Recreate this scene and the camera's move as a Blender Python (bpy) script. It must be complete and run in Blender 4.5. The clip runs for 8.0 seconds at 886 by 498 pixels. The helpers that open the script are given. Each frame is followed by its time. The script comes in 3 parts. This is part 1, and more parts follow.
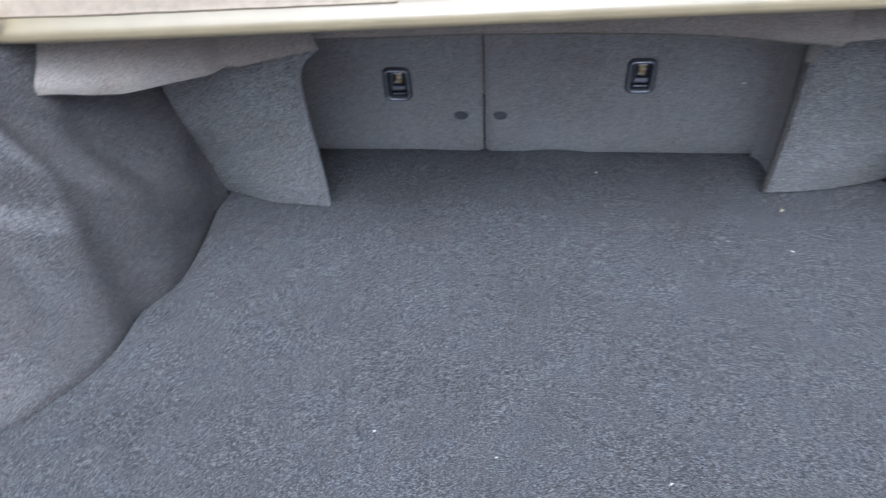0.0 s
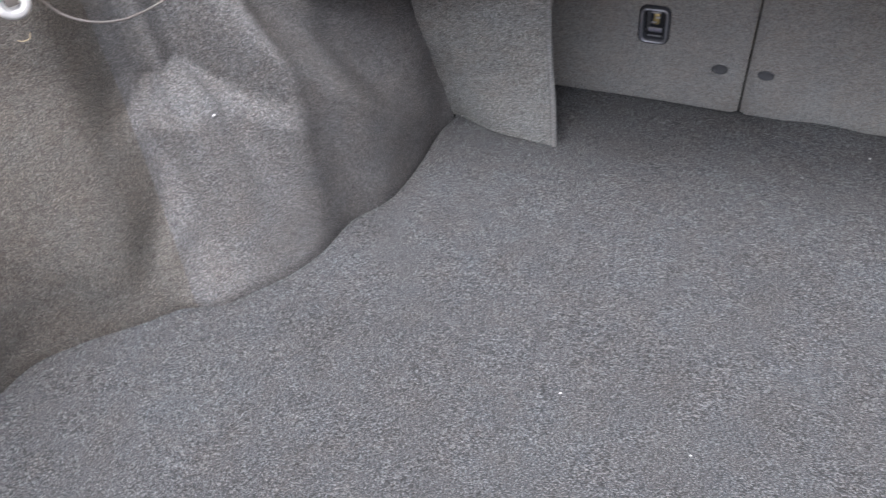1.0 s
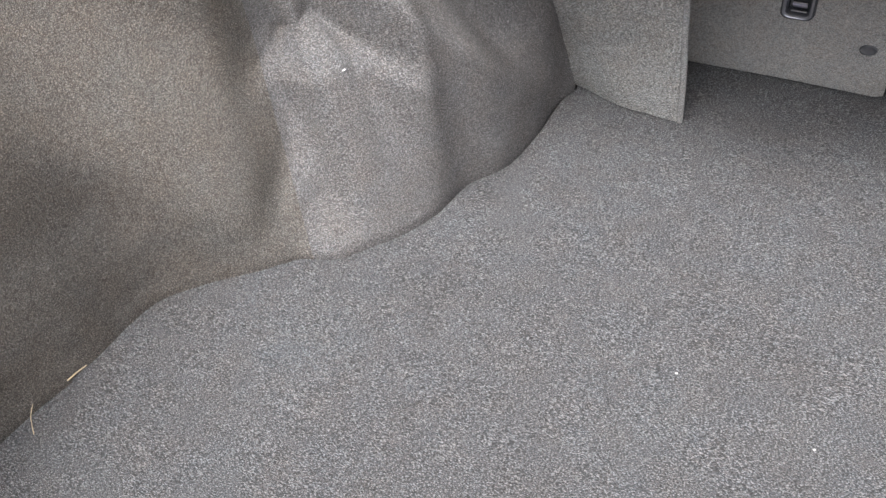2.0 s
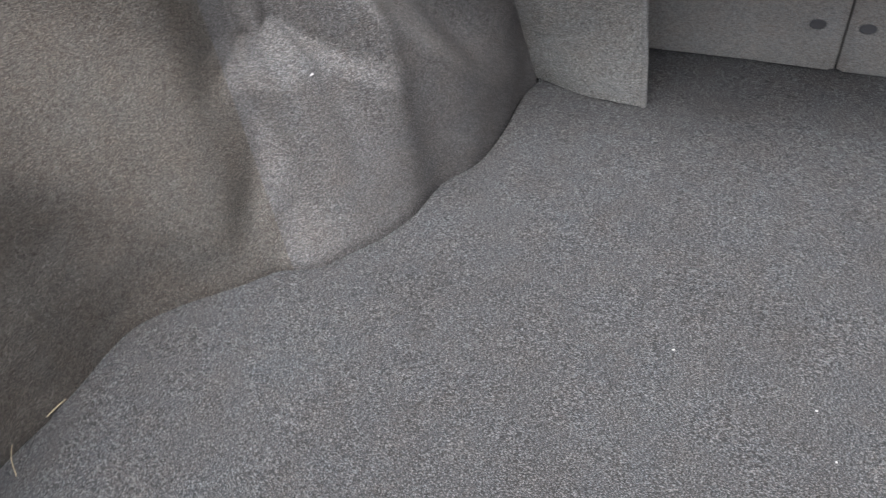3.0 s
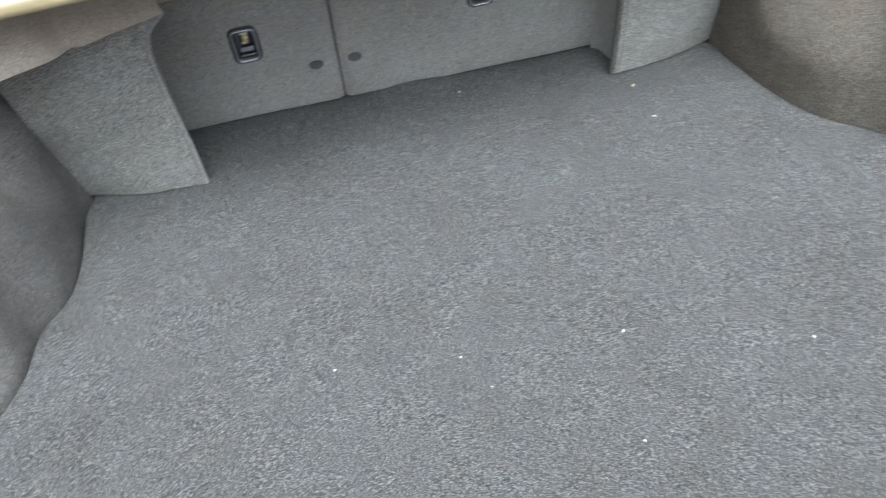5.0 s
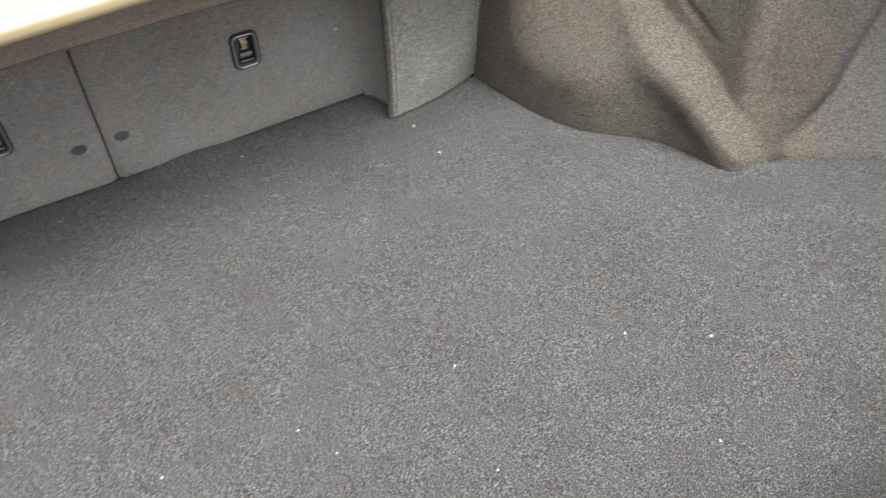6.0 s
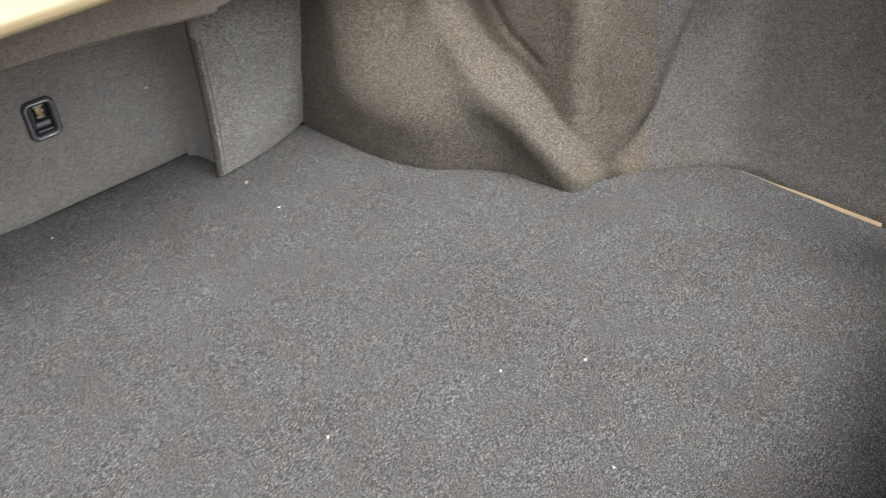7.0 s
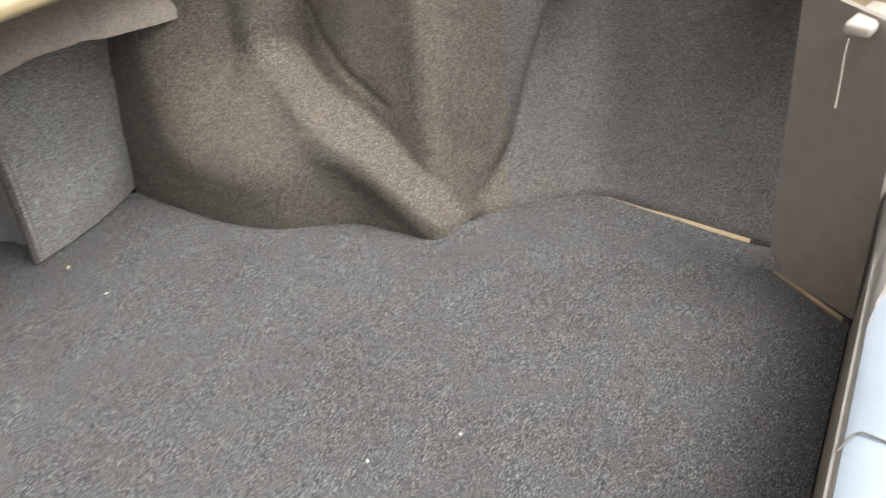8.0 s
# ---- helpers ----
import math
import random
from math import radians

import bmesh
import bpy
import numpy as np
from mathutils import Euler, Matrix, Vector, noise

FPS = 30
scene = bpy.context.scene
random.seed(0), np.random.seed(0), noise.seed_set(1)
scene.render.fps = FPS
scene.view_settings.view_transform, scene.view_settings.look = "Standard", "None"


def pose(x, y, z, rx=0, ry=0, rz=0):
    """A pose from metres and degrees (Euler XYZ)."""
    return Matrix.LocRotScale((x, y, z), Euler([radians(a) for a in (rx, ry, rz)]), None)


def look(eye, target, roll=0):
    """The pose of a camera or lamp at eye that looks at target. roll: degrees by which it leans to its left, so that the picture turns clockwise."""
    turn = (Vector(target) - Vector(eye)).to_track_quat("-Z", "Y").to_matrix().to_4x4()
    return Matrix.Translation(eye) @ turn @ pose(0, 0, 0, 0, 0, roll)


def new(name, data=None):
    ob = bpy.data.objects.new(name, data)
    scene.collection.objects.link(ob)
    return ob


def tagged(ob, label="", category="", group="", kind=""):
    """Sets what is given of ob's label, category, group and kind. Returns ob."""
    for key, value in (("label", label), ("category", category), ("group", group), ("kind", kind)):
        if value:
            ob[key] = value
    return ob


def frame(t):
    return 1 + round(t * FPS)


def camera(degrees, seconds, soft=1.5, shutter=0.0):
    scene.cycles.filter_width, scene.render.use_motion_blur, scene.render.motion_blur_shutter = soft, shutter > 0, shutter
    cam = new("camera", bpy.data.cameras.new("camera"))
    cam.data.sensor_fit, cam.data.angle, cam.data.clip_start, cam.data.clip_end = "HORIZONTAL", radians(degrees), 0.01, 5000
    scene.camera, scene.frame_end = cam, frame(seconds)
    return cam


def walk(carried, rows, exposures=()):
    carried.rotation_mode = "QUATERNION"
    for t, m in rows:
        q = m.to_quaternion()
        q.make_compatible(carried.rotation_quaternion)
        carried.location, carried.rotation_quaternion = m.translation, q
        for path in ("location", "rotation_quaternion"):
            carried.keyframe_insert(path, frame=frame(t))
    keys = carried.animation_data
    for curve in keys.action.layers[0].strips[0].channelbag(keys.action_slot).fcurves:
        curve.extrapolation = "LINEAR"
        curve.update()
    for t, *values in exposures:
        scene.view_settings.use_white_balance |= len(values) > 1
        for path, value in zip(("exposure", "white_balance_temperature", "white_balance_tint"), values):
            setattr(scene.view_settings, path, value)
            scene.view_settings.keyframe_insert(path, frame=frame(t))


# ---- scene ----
cam = camera(60.3, 8.0, soft=1.45, shutter=0.33)
PATH = [
    (0, (-0.102, 0.081, 0.72), (-0.193, 1.577, -0.603), -3.9),
    (0.2, (-0.103, 0.095, 0.705), (-0.321, 1.563, -0.636), -4.4),
    (0.5, (-0.108, 0.111, 0.691), (-0.494, 1.522, -0.673), -5.2),
    (1, (-0.133, 0.125, 0.679), (-0.715, 1.435, -0.716), -6.9),
    (1.5, (-0.153, 0.122, 0.675), (-0.882, 1.338, -0.736), -8.5),
    (1.7, (-0.16, 0.115, 0.671), (-0.937, 1.303, -0.739), -9.1),
    (2.8, (-0.182, 0.084, 0.655), (-0.917, 1.307, -0.747), -10.1),
    (3, (-0.204, 0.081, 0.652), (-0.861, 1.346, -0.75), -9.8),
    (3.5, (-0.279, 0.066, 0.642), (-0.69, 1.432, -0.76), -8.8),
    (4, (-0.289, 0.058, 0.644), (-0.45, 1.475, -0.758), -8.6),
    (4.5, (-0.253, 0.055, 0.657), (-0.175, 1.489, -0.736), -8.2),
    (5, (-0.21, 0.032, 0.668), (0.115, 1.453, -0.701), -7.7),
    (5.2, (-0.205, 0.021, 0.678), (0.231, 1.419, -0.684), -7.0),
    (6.3, (-0.216, 0.066, 0.652), (0.73, 1.258, -0.645), -4.1),
    (6.5, (-0.206, 0.072, 0.643), (0.816, 1.219, -0.638), -3.7),
    (7, (-0.193, 0.097, 0.634), (0.978, 1.128, -0.617), -2.5),
    (7.5, (-0.153, 0.114, 0.614), (1.115, 1.051, -0.615), -2.5),
    (8, (-0.079, 0.113, 0.613), (1.271, 0.949, -0.603), -3.1),
]
EXPOSURES = [(0, 0.00, 5030, 9), (0.3, -0.02, 5230, 12), (0.5, -0.04, 5530, 13), (1, 0.26, 5720, 11), (1.5, 0.56, 6020, 10), (2.8, 0.13, 5970, 9), (3, 0.01, 5900, 9), (3.5, 0.28, 5640, 7), (4, 0.37, 5430, 2), (4.5, 0.44, 5330, 0), (5, 0.55, 5630, 1), (6.5, 0.34, 6230, 7), (7.5, 0.32, 6230, 7), (8, 0.38, 6280, 7)]
walk(cam, [(t, look(eye, target, roll)) for t, eye, target, roll in PATH], EXPOSURES)

# ---------------------------------------------------------------- light
world = bpy.data.worlds.new("sky")
scene.world = world
world.use_nodes = True
wn = world.node_tree.nodes
sky = wn.new("ShaderNodeTexSky")
sky.sky_type = "NISHITA"
sky.sun_disc = False
sky.sun_elevation = radians(66)
sky.sun_rotation = radians(178)
sky.dust_density = 10.0
sky.air_density = 0.35
sky.ozone_density = 0.4
wn["Background"].inputs["Strength"].default_value = 0.15
world.node_tree.links.new(sky.outputs[0], wn["Background"].inputs["Color"])
sun_data = bpy.data.lights.new("sun", "SUN")
sun_data.energy = 1.5
sun_data.angle = radians(62)
sun_data.color = (0.86, 0.94, 1.0)
sun = new("sun", sun_data)
sun.matrix_world = look((0.05, -0.44, 2.3), (0, 0.6, 0))


# ---------------------------------------------------------------- materials
class Nodes:
    """A short way to wire one procedural material."""

    def __init__(self, name):
        self.mat = bpy.data.materials.new(name)
        self.mat.use_nodes = True
        self.tree = self.mat.node_tree
        self.bsdf = self.tree.nodes["Principled BSDF"]
        self.coords = self.tree.nodes.new("ShaderNodeTexCoord").outputs["Object"]

    def add(self, kind, **values):
        node = self.tree.nodes.new(kind)
        for key, value in values.items():
            node.inputs[key.replace("_", " ")].default_value = value
        return node

    def link(self, a, b):
        self.tree.links.new(a, b)

    def noise(self, scale, detail=2.0, rough=0.5, stretch=(1, 1, 1)):
        node = self.add("ShaderNodeTexNoise", Scale=scale, Detail=detail, Roughness=rough)
        mapping = self.add("ShaderNodeMapping", Scale=stretch)
        self.link(self.coords, mapping.inputs["Vector"])
        self.link(mapping.outputs[0], node.inputs["Vector"])
        return node.outputs["Fac"]

    def ramp(self, fac, *stops):
        node = self.add("ShaderNodeValToRGB")
        els = node.color_ramp.elements
        while len(els) < len(stops):
            els.new(0.5)
        for el, (pos, col) in zip(els, stops):
            el.position, el.color = pos, (*col, 1)
        self.link(fac, node.inputs["Fac"])
        return node.outputs["Color"]

    def mix(self, a, b, fac=0.5, blend="MIX"):
        node = self.tree.nodes.new("ShaderNodeMix")
        node.data_type, node.blend_type = "RGBA", blend
        if isinstance(fac, float):
            node.inputs[0].default_value = fac
        else:
            self.link(fac, node.inputs[0])
        for sock, val in ((node.inputs[6], a), (node.inputs[7], b)):
            if isinstance(val, tuple):
                sock.default_value = (*val, 1)
            else:
                self.link(val, sock)
        return node.outputs[2]

    def finish(self, colour, rough=0.9, bump=None, strength=0.3, dist=0.002, metal=0.0, **extra):
        if isinstance(colour, tuple):
            self.bsdf.inputs["Base Color"].default_value = (*colour, 1)
        else:
            self.link(colour, self.bsdf.inputs["Base Color"])
        if isinstance(rough, float):
            self.bsdf.inputs["Roughness"].default_value = rough
        else:
            self.link(rough, self.bsdf.inputs["Roughness"])
        self.bsdf.inputs["Metallic"].default_value = metal
        for key, value in extra.items():
            self.bsdf.inputs[key.replace("_", " ")].default_value = value
        if bump is not None:
            node = self.add("ShaderNodeBump", Strength=strength, Distance=dist)
            self.link(bump, node.inputs["Height"])
            self.link(node.outputs[0], self.bsdf.inputs["Normal"])
        return self.mat


def carpet(name, dark, mid, light, grain=1350.0, streak=(0.38, 1, 1)):
    """Needle-punched heather carpet: dark and light fibres, clumps, wear in patches and faint soiling."""
    n = Nodes(name)
    fibre = n.noise(grain, 1.0, 0.5, streak)
    clump = n.noise(grain * 0.4, 1.0, 0.5, (streak[0] * 1.3, 1, 1))
    both = n.mix(fibre, clump, 0.22)
    base = n.ramp(both, (0.38, dark), (0.53, mid), (0.66, light))
    soil = n.ramp(n.noise(7.0, 4.0, 0.6), (0.32, (0.86, 0.85, 0.836)), (0.48, (0.94, 0.936, 0.93)), (0.66, (0.985, 1.0, 1.0)))
    tint = n.ramp(n.noise(23.0, 3.0, 0.55), (0.3, (1.0, 0.975, 0.95)), (0.68, (0.97, 0.985, 1.0)))
    dye = n.ramp(n.noise(grain * 0.6, 1.0, 0.5, streak), (0.38, (1.0, 0.965, 0.935)), (0.62, (0.94, 0.98, 1.0)))
    base = n.mix(base, dye, 1.0, "MULTIPLY")
    pile = n.ramp(n.noise(120.0, 3.0, 0.6), (0.28, (0.86, 0.86, 0.86)), (0.68, (1.0, 1.0, 1.0)))
    hair = n.ramp(n.noise(grain * 0.7, 1.0, 0.5, (0.2, 1, 1)), (0.66, (0, 0, 0)), (0.76, (0.55, 0.55, 0.55)))
    out = n.mix(n.mix(n.mix(n.mix(base, soil, 1.0, "MULTIPLY"), pile, 1.0, "MULTIPLY"), tint, 1.0, "MULTIPLY"), (0.42, 0.42, 0.42), hair)
    return n.finish(out, 1.0, both, 0.15, 0.0003, Specular_IOR_Level=0.1)


M_FLOOR = carpet("floor_carpet", (0.056, 0.056, 0.056), (0.122, 0.122, 0.1235), (0.37, 0.37, 0.373))
M_LINER = carpet("liner_carpet", (0.080, 0.0765, 0.0735), (0.182, 0.1755, 0.169), (0.475, 0.460, 0.445))
# Slightly darker and browner than the left arch cover.
M_BROWNISH = carpet("brownish_side_carpet", (0.073, 0.066, 0.058), (0.166, 0.152, 0.134), (0.47, 0.440, 0.395))
M_GREY = carpet("grey_side_carpet", (0.074, 0.070, 0.067), (0.162, 0.156, 0.149), (0.45, 0.438, 0.422))
M_BROWN = carpet("dusty_brown_liner_carpet", (0.072, 0.063, 0.052), (0.165, 0.148, 0.123), (0.47, 0.435, 0.375))
M_PANEL = carpet("panel_carpet", (0.13, 0.128, 0.121), (0.37, 0.365, 0.346), (0.72, 0.71, 0.68))
M_SEAT = carpet("seat_back_carpet", (0.28, 0.275, 0.26), (0.50, 0.492, 0.463), (0.72, 0.708, 0.67))
M_PIPING = carpet("worn_piping", (0.20, 0.198, 0.19), (0.40, 0.395, 0.38), (0.62, 0.61, 0.59))
M_EDGE = carpet("dark_rolled_edge", (0.06, 0.056, 0.05), (0.16, 0.15, 0.135), (0.33, 0.315, 0.29))
M_SHELF = carpet("shelf_felt", (0.38, 0.335, 0.28), (0.62, 0.555, 0.475), (0.78, 0.715, 0.63))
M_HEM = carpet("pale_hem", (0.22, 0.20, 0.17), (0.36, 0.33, 0.28), (0.52, 0.48, 0.42))


def paint(name, colour):
    n = Nodes(name)
    dirt = n.noise(14.0, 4.0, 0.6)
    c = n.ramp(dirt, (0.3, tuple(v * 0.86 for v in colour)), (0.65, colour))
    return n.finish(c, 0.28, n.noise(220.0, 1.0), 0.03, 0.001, Coat_Weight=0.6, Coat_Roughness=0.08)


def plain(name, colour, rough=0.5, metal=0.0, grain=180.0, var=0.15, bump=0.1):
    n = Nodes(name)
    a = n.noise(grain, 3.0, 0.55)
    b = n.noise(grain * 0.05, 2.0, 0.5)
    both = n.mix(a, b, 0.5)
    c = n.ramp(both, (0.3, tuple(v * (1 - var) for v in colour)), (0.7, tuple(min(1, v * (1 + var)) for v in colour)))
    return n.finish(c, rough, a, bump, 0.001, metal)


M_PAINT = paint("cream_paint", (0.50, 0.415, 0.245))
# The sky's pale blue reflection is put into the sill's base colour.
M_SILL = paint("sky_tinted_sill_paint", (0.52, 0.61, 0.69))
M_BARE = plain("primer_paint", (0.50, 0.42, 0.27), 0.45)
M_HINGE = paint("white_hinge_paint", (0.74, 0.70, 0.60))
M_TRIM = plain("grey_trim_plastic", (0.40, 0.362, 0.318), 0.5, 0.0, 900.0, 0.12, 0.15)
M_BLACK = plain("black_plastic", (0.075, 0.078, 0.086), 0.25, 0.0, 400.0, 0.2, 0.05)
M_RIM = plain("shiny_grey_plastic", (0.42, 0.43, 0.46), 0.16, 0.5, 400.0, 0.1, 0.02)
M_CLIP = plain("grey_clip_plastic", (0.125, 0.128, 0.132), 0.6)
M_LEVER = plain("lilac_grey_plastic", (0.42, 0.42, 0.50), 0.3)
M_DARK = plain("dark_void", (0.02, 0.019, 0.018), 0.9)
M_BRASS = plain("yellow_zinc_metal", (0.45, 0.36, 0.16), 0.35, 0.9, 300.0, 0.25)
M_STEEL = plain("bright_steel", (0.55, 0.55, 0.55), 0.3, 1.0)
M_BOARD = plain("pressed_fibre_board", (0.50, 0.38, 0.24), 0.85, 0.0, 500.0, 0.2)
M_LINT = plain("pale_lint", (0.8, 0.79, 0.76), 0.9, 0.0, 900.0, 0.08)
M_STRAW = plain("dry_straw", (0.62, 0.52, 0.34), 0.8, 0.0, 900.0, 0.15)
M_GUTTER = plain("dull_gutter_paint", (0.52, 0.42, 0.29), 0.5, 0.0, 90.0, 0.25)
M_CAP = plain("pale_grey_plastic", (0.34, 0.32, 0.295), 0.4, 0.0, 900.0, 0.08, 0.1)
M_CABLE = plain("grey_cable", (0.19, 0.17, 0.15), 0.4)
M_WALL = plain("tan_bounce_wall", (0.52, 0.38, 0.25), 0.95, 0.0, 40.0, 0.15, 0.3)
M_ASPHALT = plain("dusty_concrete", (0.34, 0.28, 0.21), 0.95, 0.0, 60.0, 0.4, 0.4)


# ---------------------------------------------------------------- mesh helpers
def mesh_object(name, verts, faces, mat, parent=None, label="", smooth=True):
    me = bpy.data.meshes.new(name)
    me.from_pydata([tuple(v) for v in verts], [], faces)
    me.validate()
    bm = bmesh.new()
    bm.from_mesh(me)
    bmesh.ops.recalc_face_normals(bm, faces=bm.faces)
    bm.to_mesh(me)
    bm.free()
    me.materials.append(mat)
    if smooth:
        me.shade_smooth()
        me.set_sharp_from_angle(angle=radians(50))
    ob = new(name, me)
    ob.parent = parent
    if label:
        tagged(ob, label)
    return ob


def part(name, bm, mat, parent=None, label="", smooth=True):
    me = bpy.data.meshes.new(name)
    bmesh.ops.recalc_face_normals(bm, faces=bm.faces)
    bm.to_mesh(me)
    bm.free()
    me.materials.append(mat)
    if smooth:
        me.shade_smooth()
        me.set_sharp_from_angle(angle=radians(50))
    ob = new(name, me)
    ob.parent = parent
    if label:
        tagged(ob, label)
    return ob


def thing(name, label, category, group="", kind=""):
    return tagged(new(name), label, category, group, kind)


def slab(rows, thick):
    """A closed sheet: rows of points are the front face; thick is the way to the back face."""
    nu, nv = len(rows), len(rows[0])
    front = [Vector(p) for r in rows for p in r]
    back = [p + (thick(p) if callable(thick) else Vector(thick)) for p in front]
    n = len(front)
    at = lambda i, j: i * nv + j
    faces = []
    for i in range(nu - 1):
        for j in range(nv - 1):
            q = (at(i, j), at(i + 1, j), at(i + 1, j + 1), at(i, j + 1))
            faces.append(q)
            faces.append(tuple(n + k for k in reversed(q)))
    rim = [at(i, 0) for i in range(nu)] + [at(nu - 1, j) for j in range(1, nv)]
    rim += [at(i, nv - 1) for i in range(nu - 2, -1, -1)] + [at(0, j) for j in range(nv - 2, 0, -1)]
    for a, b in zip(rim, rim[1:] + rim[:1]):
        faces.append((a, b, n + b, n + a))
    return front + back, faces


def box_bm(size, at=(0, 0, 0), bevel=0.0, turn=None, segments=2):
    bm = bmesh.new()
    bmesh.ops.create_cube(bm, size=1.0)
    bmesh.ops.scale(bm, vec=size, verts=bm.verts)
    if bevel:
        bmesh.ops.bevel(bm, geom=list(bm.edges), offset=bevel, segments=segments, affect="EDGES", profile=0.5)
    if turn is not None:
        bmesh.ops.transform(bm, matrix=turn, verts=bm.verts)
    bmesh.ops.translate(bm, vec=at, verts=bm.verts)
    return bm


def spline(points, steps):
    """Catmull-Rom through the points, evenly stepped by length."""
    p = [Vector(q) for q in points]
    p = [2 * p[0] - p[1], *p, 2 * p[-1] - p[-2]]
    fine = []
    for i in range(1, len(p) - 2):
        for k in range(24):
            t = k / 24
            a, b, c, d = p[i - 1], p[i], p[i + 1], p[i + 2]
            fine.append(0.5 * (2 * b + (c - a) * t + (2 * a - 5 * b + 4 * c - d) * t * t + (3 * b - a - 3 * c + d) * t ** 3))
    fine.append(p[-2])
    run = [0.0]
    for a, b in zip(fine, fine[1:]):
        run.append(run[-1] + (b - a).length)
    out, j = [], 0
    for k in range(steps + 1):
        s = run[-1] * k / steps
        while j < len(run) - 2 and run[j + 1] < s:
            j += 1
        w = (s - run[j]) / max(1e-9, run[j + 1] - run[j])
        out.append((s, fine[j].lerp(fine[j + 1], w)))
    return out


def tube(points, radius, sides=10, steps=40):
    """A round bar along a smooth line."""
    line = [p for _, p in spline(points, steps)]
    rows, up = [], Vector((0.13, 0.21, 0.97))
    for i, p in enumerate(line):
        d = (line[min(i + 1, steps)] - line[max(i - 1, 0)]).normalized()
        a = d.cross(up).normalized()
        b = d.cross(a)
        rows.append([p + radius * (math.cos(k * math.tau / sides) * a + math.sin(k * math.tau / sides) * b) for k in range(sides)])
    verts = [v for r in rows for v in r]
    faces = []
    for i in range(len(rows) - 1):
        for k in range(sides):
            k2 = (k + 1) % sides
            faces.append((i * sides + k, i * sides + k2, (i + 1) * sides + k2, (i + 1) * sides + k))
    faces.append(tuple(reversed(range(sides))))
    faces.append(tuple((len(rows) - 1) * sides + k for k in range(sides)))
    return verts, faces


def bell(x, c, w):
    return math.exp(-((x - c) / w) ** 2)


def ease(a, b, x):
    t = min(1.0, max(0.0, (x - a) / (b - a)))
    return t * t * (3 - 2 * t)


# ---------------------------------------------------------------- the plan
LEFT = [(-0.497, 1.048), (-0.509, 1.004), (-0.512, 0.916), (-0.525, 0.840), (-0.559, 0.787), (-0.573, 0.720), (-0.599, 0.668), (-0.629, 0.631),
        (-0.654, 0.602), (-0.698, 0.586), (-0.724, 0.556), (-0.785, 0.505), (-0.826, 0.450), (-0.834, 0.350), (-0.848, 0.280), (-0.852, 0.200), (-0.84, 0.110), (-0.80, 0.045)]
RIGHT = [(0.519, 1.026), (0.517, 0.937), (0.519, 0.848), (0.538, 0.768), (0.580, 0.708), (0.602, 0.665), (0.609, 0.614), (0.617, 0.556),
         (0.655, 0.538), (0.696, 0.515), (0.730, 0.492), (0.785, 0.440), (0.817, 0.387), (0.808, 0.280), (0.800, 0.181), (0.794, 0.120)]
REAR = 0.052
SILL = 0.061


def flat(points):
    return [(x, y, 0.0) for x, y in points]


# ---------------------------------------------------------------- structure
def ground():
    verts, faces = slab([[(x, y, -0.62) for y in (-2500, 2500)] for x in (-2500, 2500)], (0, 0, -0.2))
    tagged(mesh_object("ground", verts, faces, M_ASPHALT), "dusty tan concrete ground under the car", "ground", kind="structure")


def floor():
    """The carpeted board, a hair short of the liners, with soft edges and slight waves."""
    nu, nv = 150, 90
    left = [p for _, p in spline(flat(LEFT[::-1]), 400)]
    right = [p for _, p in spline(flat(RIGHT[::-1]), 400)]

    def side(line, y):
        best = min(line, key=lambda p: abs(p.y - y))
        return best.x

    rows = []
    for i in range(nu + 1):
        y = REAR + (1.17 - REAR) * i / nu
        xl = side(left, y) if y < 1.045 else -0.50
        xr = side(right, y) if 0.125 < y < 1.025 else (0.51 if y > 1.0 else 0.78)
        xl += -0.004 if 0.33 < y < 0.57 else 0.0026 + 0.0022 * ease(0.57, 0.64, y)
        xr -= -0.012 if 0.49 < y < 0.575 else -0.003 if 0.41 < y < 0.600 else 0.0014 + 0.006 * ease(0.40, 0.20, y) * ease(0.15, 0.19, y)
        row = []
        for j in range(nv + 1):
            x = xl + (xr - xl) * j / nv
            z = 0.0015 * noise.noise((x * 5, y * 5, 0.3)) + 0.0008 * noise.noise((x * 19, y * 19, 2.0))
            z += 0.009 * bell(x, 0.03, 0.06) * ease(1.07, 1.12, y)
            edge = min(j, nv - j, i)
            z -= 0.0015 if edge == 0 else 0.0
            row.append((x, y, z))
        rows.append(row)
    verts, faces = slab(rows, (0, 0, -0.007))
    tagged(mesh_object("floor", verts, faces, M_FLOOR), "speckled grey carpet boot floor with scattered lint", "floor", kind="structure")
    verts, faces = slab([[(x, y, -0.016) for y in (-0.05, 1.35)] for x in (-1.0, 1.0)], (0, 0, -0.02))
    tagged(mesh_object("floor_pan", verts, faces, M_DARK), "dark steel pan beneath the boot floor", "floor", kind="structure")


